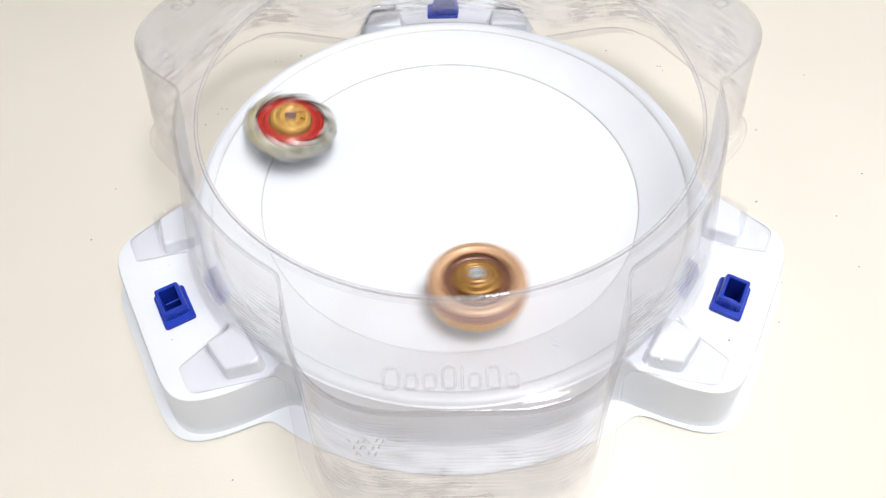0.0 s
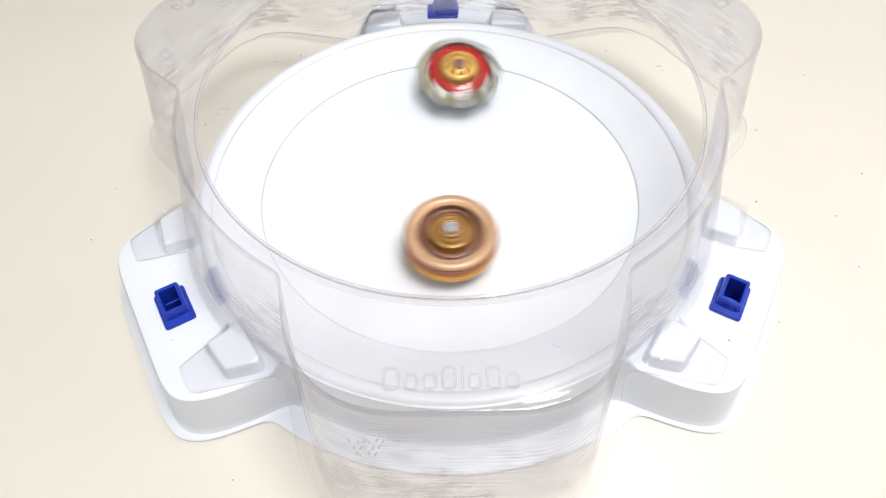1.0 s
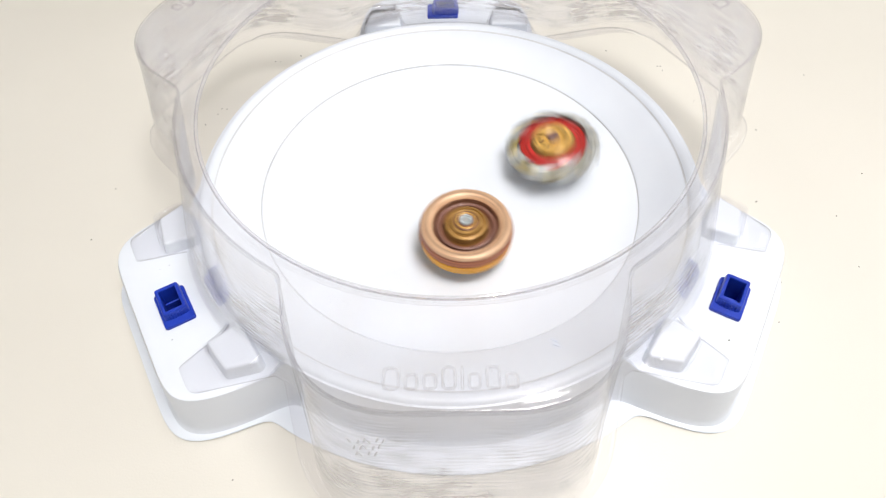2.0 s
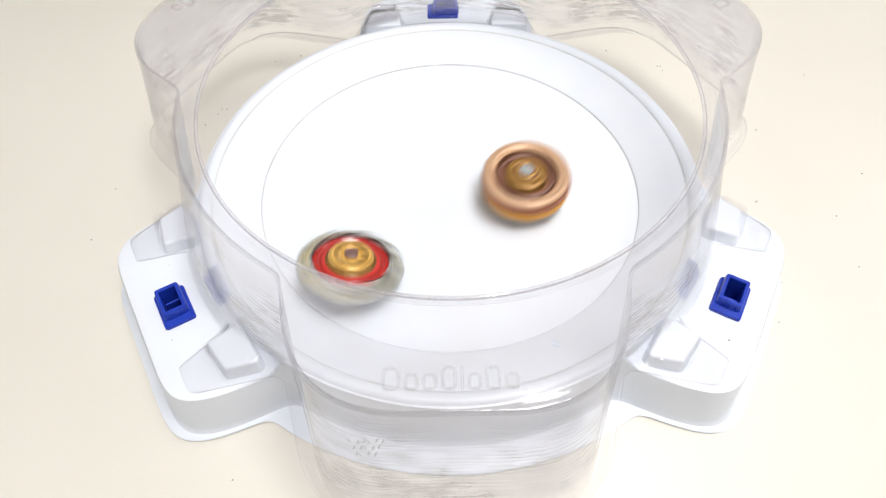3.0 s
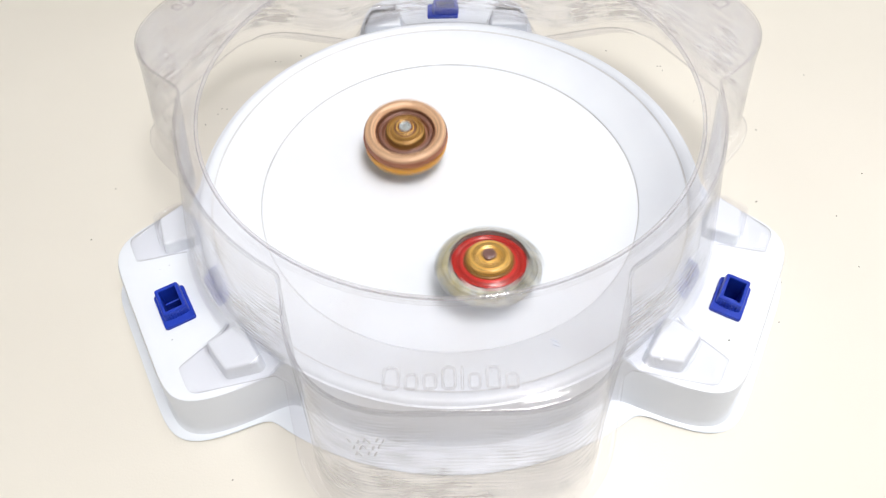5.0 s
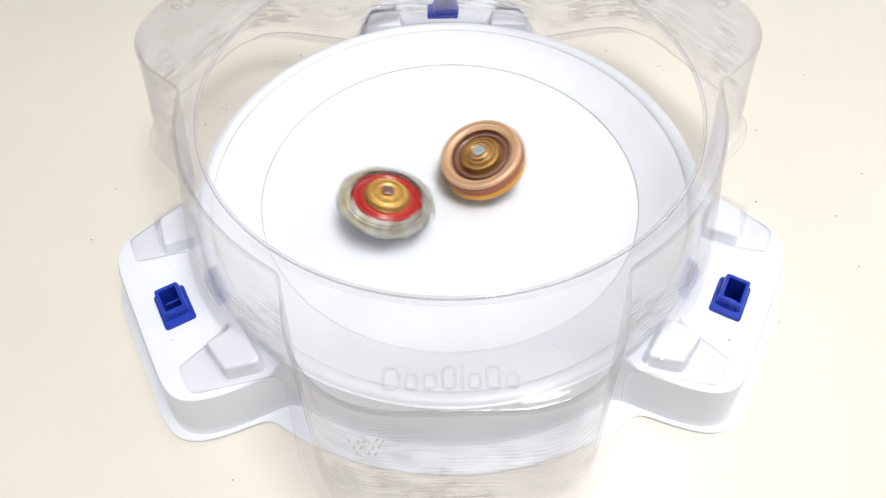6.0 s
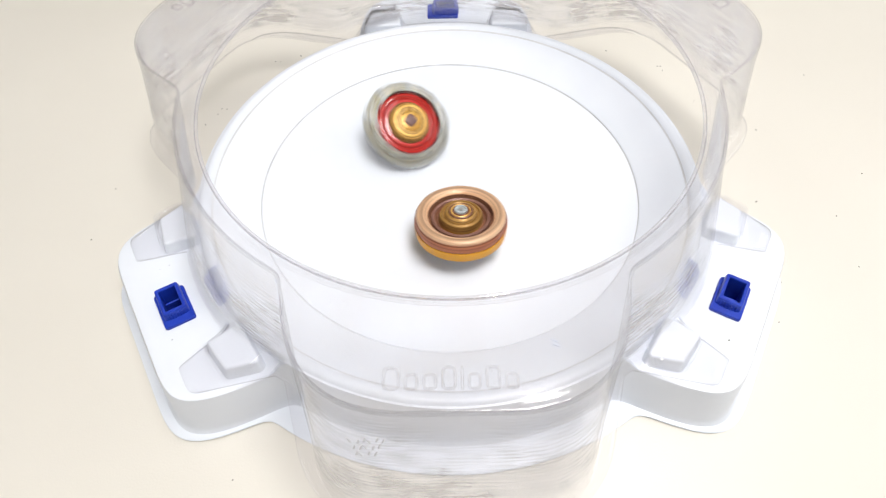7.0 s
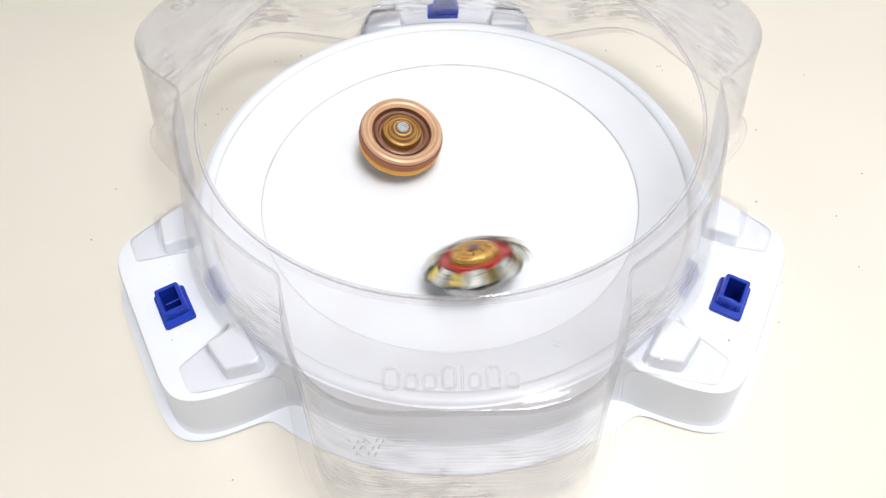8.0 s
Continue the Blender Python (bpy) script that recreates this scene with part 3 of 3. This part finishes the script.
def build_crumbs():
    rng = random.Random(4)
    bm = bmesh.new()
    bmesh.ops.create_icosphere(bm, subdivisions=1, radius=0.0005)
    for v in bm.verts:
        v.co = v.co * rng.uniform(0.6, 1.25)
        v.co.z *= 0.6
    me = mesh_of(bm, "crumb", M_CRUMB)
    for x, y, z, k in CRUMBS:
        ob = new("crumb", me)
        ob.matrix_basis = pose(x, y, z + 0.00025 * k, 0, 0, rng.uniform(0, 360)) @ Matrix.Diagonal((1.3 * k, 0.9 * k, k, 1))
        tagged(ob, "tiny dark crumb on the white stadium arm" if z > 0 else "tiny dark crumb lying on the cream table", "crumb", "crumbs on the table")


CRUMBS = (
    (-0.2302, -0.0158, 0.0000, 1.2), (0.2035, 0.0073, 0.0000, 1.5), (0.2520, -0.0056, 0.0000, 1.0), (0.2827, 0.0309, 0.0000, 1.1), (0.2514, -0.0457, 0.0000, 1.0), (0.2771, 0.1337, 0.0000, 1.0), (-0.1163, 0.1662, 0.0000, 1.4), (-0.1317, 0.1595, 0.0000, 0.8), (0.1289, 0.1669, 0.0000, 1.1), (0.1685, 0.1470, 0.0000, 1.1), (0.1692, 0.1422, 0.0000, 0.9), (0.2230, 0.0745, 0.0000, 1.1), (0.2001, -0.0560, 0.0000, 0.8), (-0.1127, -0.1695, 0.0000, 0.9), (0.1902, -0.0837, 0.0000, 0.8), (-0.2266, 0.0273, 0.0000, 0.8), (0.1419, -0.1126, 0.0338, 0.9), (-0.1392, -0.0730, 0.0338, 1.0), (-0.1583, -0.0602, 0.0338, 0.6), (-0.1630, -0.0632, 0.0338, 0.6), (0.1350, -0.1015, 0.0338, 0.6), (0.1523, -0.1089, 0.0338, 0.5), (-0.1459, -0.1074, 0.0338, 0.7), (-0.1688, 0.1057, 0.0000, 1.0), (-0.1706, 0.0996, 0.0000, 0.9), (-0.1648, 0.1050, 0.0000, 0.8), (-0.1776, 0.0883, 0.0000, 1.1), (-0.1358, 0.1596, 0.0000, 1.0), (0.1662, 0.1470, 0.0000, 0.9), (0.1796, 0.1810, 0.0000, 0.7), (0.1855, 0.1060, 0.0000, 0.8),
)
build_crumbs()


def stand(x, y, lean_x, lean_y):
    """A top on its tip in the bowl, its axis leaning by degrees towards +x and +y."""
    ax = Vector((math.sin(radians(lean_x)), math.sin(radians(lean_y)), 0))
    ax.z = math.sqrt(max(0.01, 1 - ax.x ** 2 - ax.y ** 2))
    turn = Vector((0, 0, 1)).rotation_difference(ax).to_matrix().to_4x4()
    return Matrix.Translation((x, y, bowl_height(math.hypot(x, y)) + 0.0003)) @ turn


def spun(speed, slow_from, slow_to):
    """Turns about the axis, a row a film frame: a steady spin that runs down."""
    rows, a = [], 0.0
    for k in range(int(8.0 * FPS) + 1):
        t = k / FPS
        rows.append((t, pose(0, 0, 0, 0, 0, a)))
        a += speed + (slow_to - speed) * smooth(t, slow_from, 8.0)
    return rows


def motions():
    walk(warm_rotor, spun(89, 7.0, 84))
    walk(dark_rotor, spun(89, 6.8, 62))
    walk(warm_top, [
        (0.0, stand(0.0137, -0.0875, -2, 8)), (0.1, stand(0.0416, -0.0775, -1, 5)), (0.2, stand(0.0605, -0.0430, 0, 2)),
        (0.3, stand(0.0586, -0.0014, 1, -1)), (0.4, stand(0.0368, 0.0329, 2, -4)), (0.5, stand(0.0001, 0.0508, 2, -7)),
        (0.6, stand(-0.0346, 0.0396, 2, -6)), (0.7, stand(-0.0557, 0.0110, 1, -5)), (0.8, stand(-0.0550, -0.0240, 1, -4)),
        (0.9, stand(-0.0311, -0.0494, 0, -3)), (1.0, stand(-0.0001, -0.0502, -0, -2)), (1.1, stand(0.0234, -0.0332, 0, -3)),
        (1.2, stand(0.0303, -0.0066, 0, -4)), (1.3, stand(0.0225, 0.0196, 0, -4)), (1.4, stand(0.0166, 0.0387, 0, -5)),
        (1.5, stand(-0.0039, 0.0415, 0, -6)), (1.6, stand(-0.0104, 0.0285, 0, -5)), (1.7, stand(-0.0113, 0.0097, -0, -4)),
        (1.8, stand(-0.0084, -0.0134, -0, -2)), (1.9, stand(-0.0023, -0.0334, -1, -1)), (2.0, stand(0.0088, -0.0459, -1, 0)),
        (2.1, stand(0.0217, -0.0475, -1, 0)), (2.2, stand(0.0317, -0.0388, -1, 0)), (2.3, stand(0.0371, -0.0262, -2, 1)),
        (2.4, stand(0.0383, -0.0130, -2, 1)), (2.5, stand(0.0352, -0.0067, -2, 1)), (2.6, stand(0.0313, -0.0127, -2, 1)),
        (2.7, stand(0.0269, -0.0270, -2, 1)), (2.8, stand(0.0221, -0.0363, -3, 1)), (2.9, stand(0.0153, -0.0314, -3, -1)),
        (3.0, stand(0.0461, -0.0077, -2, -3)), (3.1, stand(0.0535, 0.0168, -2, -3)), (3.2, stand(0.0430, 0.0438, -1, -3)),
        (3.3, stand(0.0216, 0.0491, -1, -2)), (3.4, stand(0.0072, 0.0347, -0, -2)), (3.5, stand(-0.0019, 0.0229, 0, -2)),
        (3.6, stand(0.0044, 0.1011, 2, -5)), (3.7, stand(-0.0051, 0.1001, 4, -8)), (3.8, stand(-0.0156, 0.0671, 6, -11)),
        (3.9, stand(-0.0182, 0.0290, 4, -10)), (4.0, stand(-0.0144, -0.0012, 2, -9)), (4.1, stand(-0.0100, -0.0024, -3, -11)),
        (4.2, stand(-0.0087, 0.0254, -7, -12)), (4.3, stand(0.0002, 0.0288, -9, -11)), (4.4, stand(0.0166, 0.0241, -12, -11)),
        (4.5, stand(0.0273, 0.0175, -14, -10)), (4.6, stand(0.0176, 0.0427, -9, -7)), (4.7, stand(0.0016, 0.0630, -3, -4)),
        (4.8, stand(-0.0123, 0.0634, -2, -5)), (4.9, stand(-0.0229, 0.0501, -0, -5)), (5.0, stand(-0.0274, 0.0317, 1, -6)),
        (5.1, stand(-0.0242, 0.0165, 3, -6)), (5.2, stand(-0.0156, 0.0067, 5, -7)), (5.3, stand(-0.0033, 0.0046, 2, -8)),
        (5.4, stand(0.0083, 0.0100, -0, -9)), (5.5, stand(0.0172, 0.0166, -3, -10)), (5.6, stand(0.0206, 0.0223, -5, -11)),
        (5.7, stand(0.0191, 0.0257, -8, -12)), (5.8, stand(0.0184, 0.0239, -10, -13)), (5.9, stand(0.0206, 0.0160, -13, -10)),
        (6.0, stand(0.0259, 0.0124, -16, -7)), (6.1, stand(0.0437, 0.0126, -18, -3)), (6.2, stand(0.0452, 0.0042, -20, 1)),
        (6.3, stand(0.0383, -0.0045, -18, 4)), (6.4, stand(0.0289, -0.0117, -16, 7)), (6.5, stand(0.0200, -0.0178, -15, 9)),
        (6.6, stand(0.0211, -0.0243, -11, 9)), (6.7, stand(0.0162, -0.0304, -7, 9)), (6.8, stand(0.0072, -0.0314, -3, 9)),
        (6.9, stand(0.0095, -0.0436, -2, 9)), (7.0, stand(0.0057, -0.0432, -0, 10)), (7.1, stand(-0.0008, -0.0385, 1, 9)),
        (7.2, stand(-0.0052, -0.0320, 3, 8)), (7.3, stand(-0.0114, -0.0302, 5, 7)), (7.4, stand(-0.0194, -0.0272, 7, 6)),
        (7.5, stand(-0.0300, -0.0238, 9, 5)), (7.6, stand(-0.0293, -0.0188, 9, 1)), (7.7, stand(-0.0258, -0.0131, 9, -2)),
        (7.8, stand(-0.0249, -0.0049, 9, -6)), (7.9, stand(-0.0344, 0.0237, 10, -8)), (8.0, stand(-0.0339, 0.0329, 11, -9)),
    ])
    walk(dark_top, [
        (0.0, stand(-0.1028, 0.0358, 11, -1)), (0.1, stand(-0.0997, 0.0049, 10, -2)), (0.2, stand(-0.0790, -0.0249, 9, -3)),
        (0.3, stand(-0.0443, -0.0428, 7, -3)), (0.4, stand(-0.0059, -0.0399, 6, -4)), (0.5, stand(0.0272, -0.0236, 5, -5)),
        (0.6, stand(0.0464, 0.0050, 4, -7)), (0.7, stand(0.0533, 0.0376, 4, -8)), (0.8, stand(0.0501, 0.0657, 3, -10)),
        (0.9, stand(0.0336, 0.0872, 3, -11)), (1.0, stand(0.0071, 0.0915, 2, -13)), (1.1, stand(-0.0177, 0.0716, 1, -10)),
        (1.2, stand(-0.0293, 0.0363, -1, -8)), (1.3, stand(-0.0314, -0.0023, -2, -5)), (1.4, stand(-0.0253, -0.0384, -3, -3)),
        (1.5, stand(-0.0079, -0.0603, -5, -0)), (1.6, stand(0.0125, -0.0710, -5, -1)), (1.7, stand(0.0396, -0.0719, -6, -1)),
        (1.8, stand(0.0618, -0.0512, -6, -2)), (1.9, stand(0.0721, -0.0192, -7, -2)), (2.0, stand(0.0669, 0.0193, -8, -3)),
        (2.1, stand(0.0468, 0.0498, -6, -2)), (2.2, stand(0.0170, 0.0635, -4, -1)), (2.3, stand(-0.0129, 0.0583, -3, -0)),
        (2.4, stand(-0.0342, 0.0400, -1, 0)), (2.5, stand(-0.0465, 0.0168, 1, 1)), (2.6, stand(-0.0519, -0.0029, 2, 2)),
        (2.7, stand(-0.0517, -0.0205, 4, 3)), (2.8, stand(-0.0481, -0.0362, 5, 4)), (2.9, stand(-0.0386, -0.0545, 7, 8)),
        (3.0, stand(-0.0571, -0.0749, 8, 13)), (3.1, stand(-0.0495, -0.0865, 6, 11)), (3.2, stand(-0.0322, -0.0905, 4, 10)),
        (3.3, stand(-0.0152, -0.0824, 1, 8)), (3.4, stand(-0.0000, -0.0611, -1, 6)), (3.5, stand(0.0008, -0.0407, -3, 4)),
        (3.6, stand(-0.0103, -0.0904, -2, 5)), (3.7, stand(-0.0094, -0.1070, -1, 7)), (3.8, stand(0.0064, -0.0981, 0, 8)),
        (3.9, stand(0.0206, -0.0870, 2, 9)), (4.0, stand(0.0267, -0.0707, 3, 10)), (4.1, stand(0.0306, -0.0607, 2, 9)),
        (4.2, stand(0.0399, -0.0739, 1, 9)), (4.3, stand(0.0524, -0.0688, -1, 8)), (4.4, stand(0.0603, -0.0556, -2, 7)),
        (4.5, stand(0.0579, -0.0377, -3, 6)), (4.6, stand(0.0538, -0.0490, -3, 6)), (4.7, stand(0.0491, -0.0602, -2, 6)),
        (4.8, stand(0.0415, -0.0686, -2, 6)), (4.9, stand(0.0311, -0.0726, -1, 7)), (5.0, stand(0.0202, -0.0733, -1, 7)),
        (5.1, stand(0.0103, -0.0710, -1, 7)), (5.2, stand(0.0019, -0.0677, -0, 8)), (5.3, stand(-0.0060, -0.0630, 1, 7)),
        (5.4, stand(-0.0124, -0.0584, 2, 7)), (5.5, stand(-0.0172, -0.0537, 3, 7)), (5.6, stand(-0.0212, -0.0502, 4, 7)),
        (5.7, stand(-0.0244, -0.0454, 5, 6)), (5.8, stand(-0.0277, -0.0406, 6, 6)), (5.9, stand(-0.0308, -0.0356, 9, 6)),
        (6.0, stand(-0.0409, -0.0247, 11, 5)), (6.1, stand(-0.0577, -0.0200, 12, 2)), (6.2, stand(-0.0619, -0.0161, 13, -1)),
        (6.3, stand(-0.0651, -0.0125, 16, -3)), (6.4, stand(-0.0619, -0.0085, 18, -5)), (6.5, stand(-0.0534, -0.0024, 20, -8)),
        (6.6, stand(-0.0552, 0.0100, 21, -10)), (6.7, stand(-0.0520, 0.0144, 22, -13)), (6.8, stand(-0.0443, 0.0242, 22, -16)),
        (6.9, stand(-0.0421, 0.0439, 21, -20)), (7.0, stand(-0.0328, 0.0506, 19, -25)), (7.1, stand(-0.0106, 0.0440, -3, -23)),
        (7.2, stand(0.0149, 0.0425, -26, -20)), (7.3, stand(0.0322, 0.0344, -30, -15)), (7.4, stand(0.0503, 0.0120, -35, -10)),
        (7.5, stand(0.0562, 0.0026, -36, -6)), (7.6, stand(0.0597, -0.0156, -37, 4)), (7.7, stand(0.0573, -0.0284, -33, 11)),
        (7.8, stand(0.0369, -0.0508, -26, 19)), (7.9, stand(0.0368, -0.0730, -21, 25)), (8.0, stand(0.0169, -0.0762, -11, 29)),
    ])

motions()
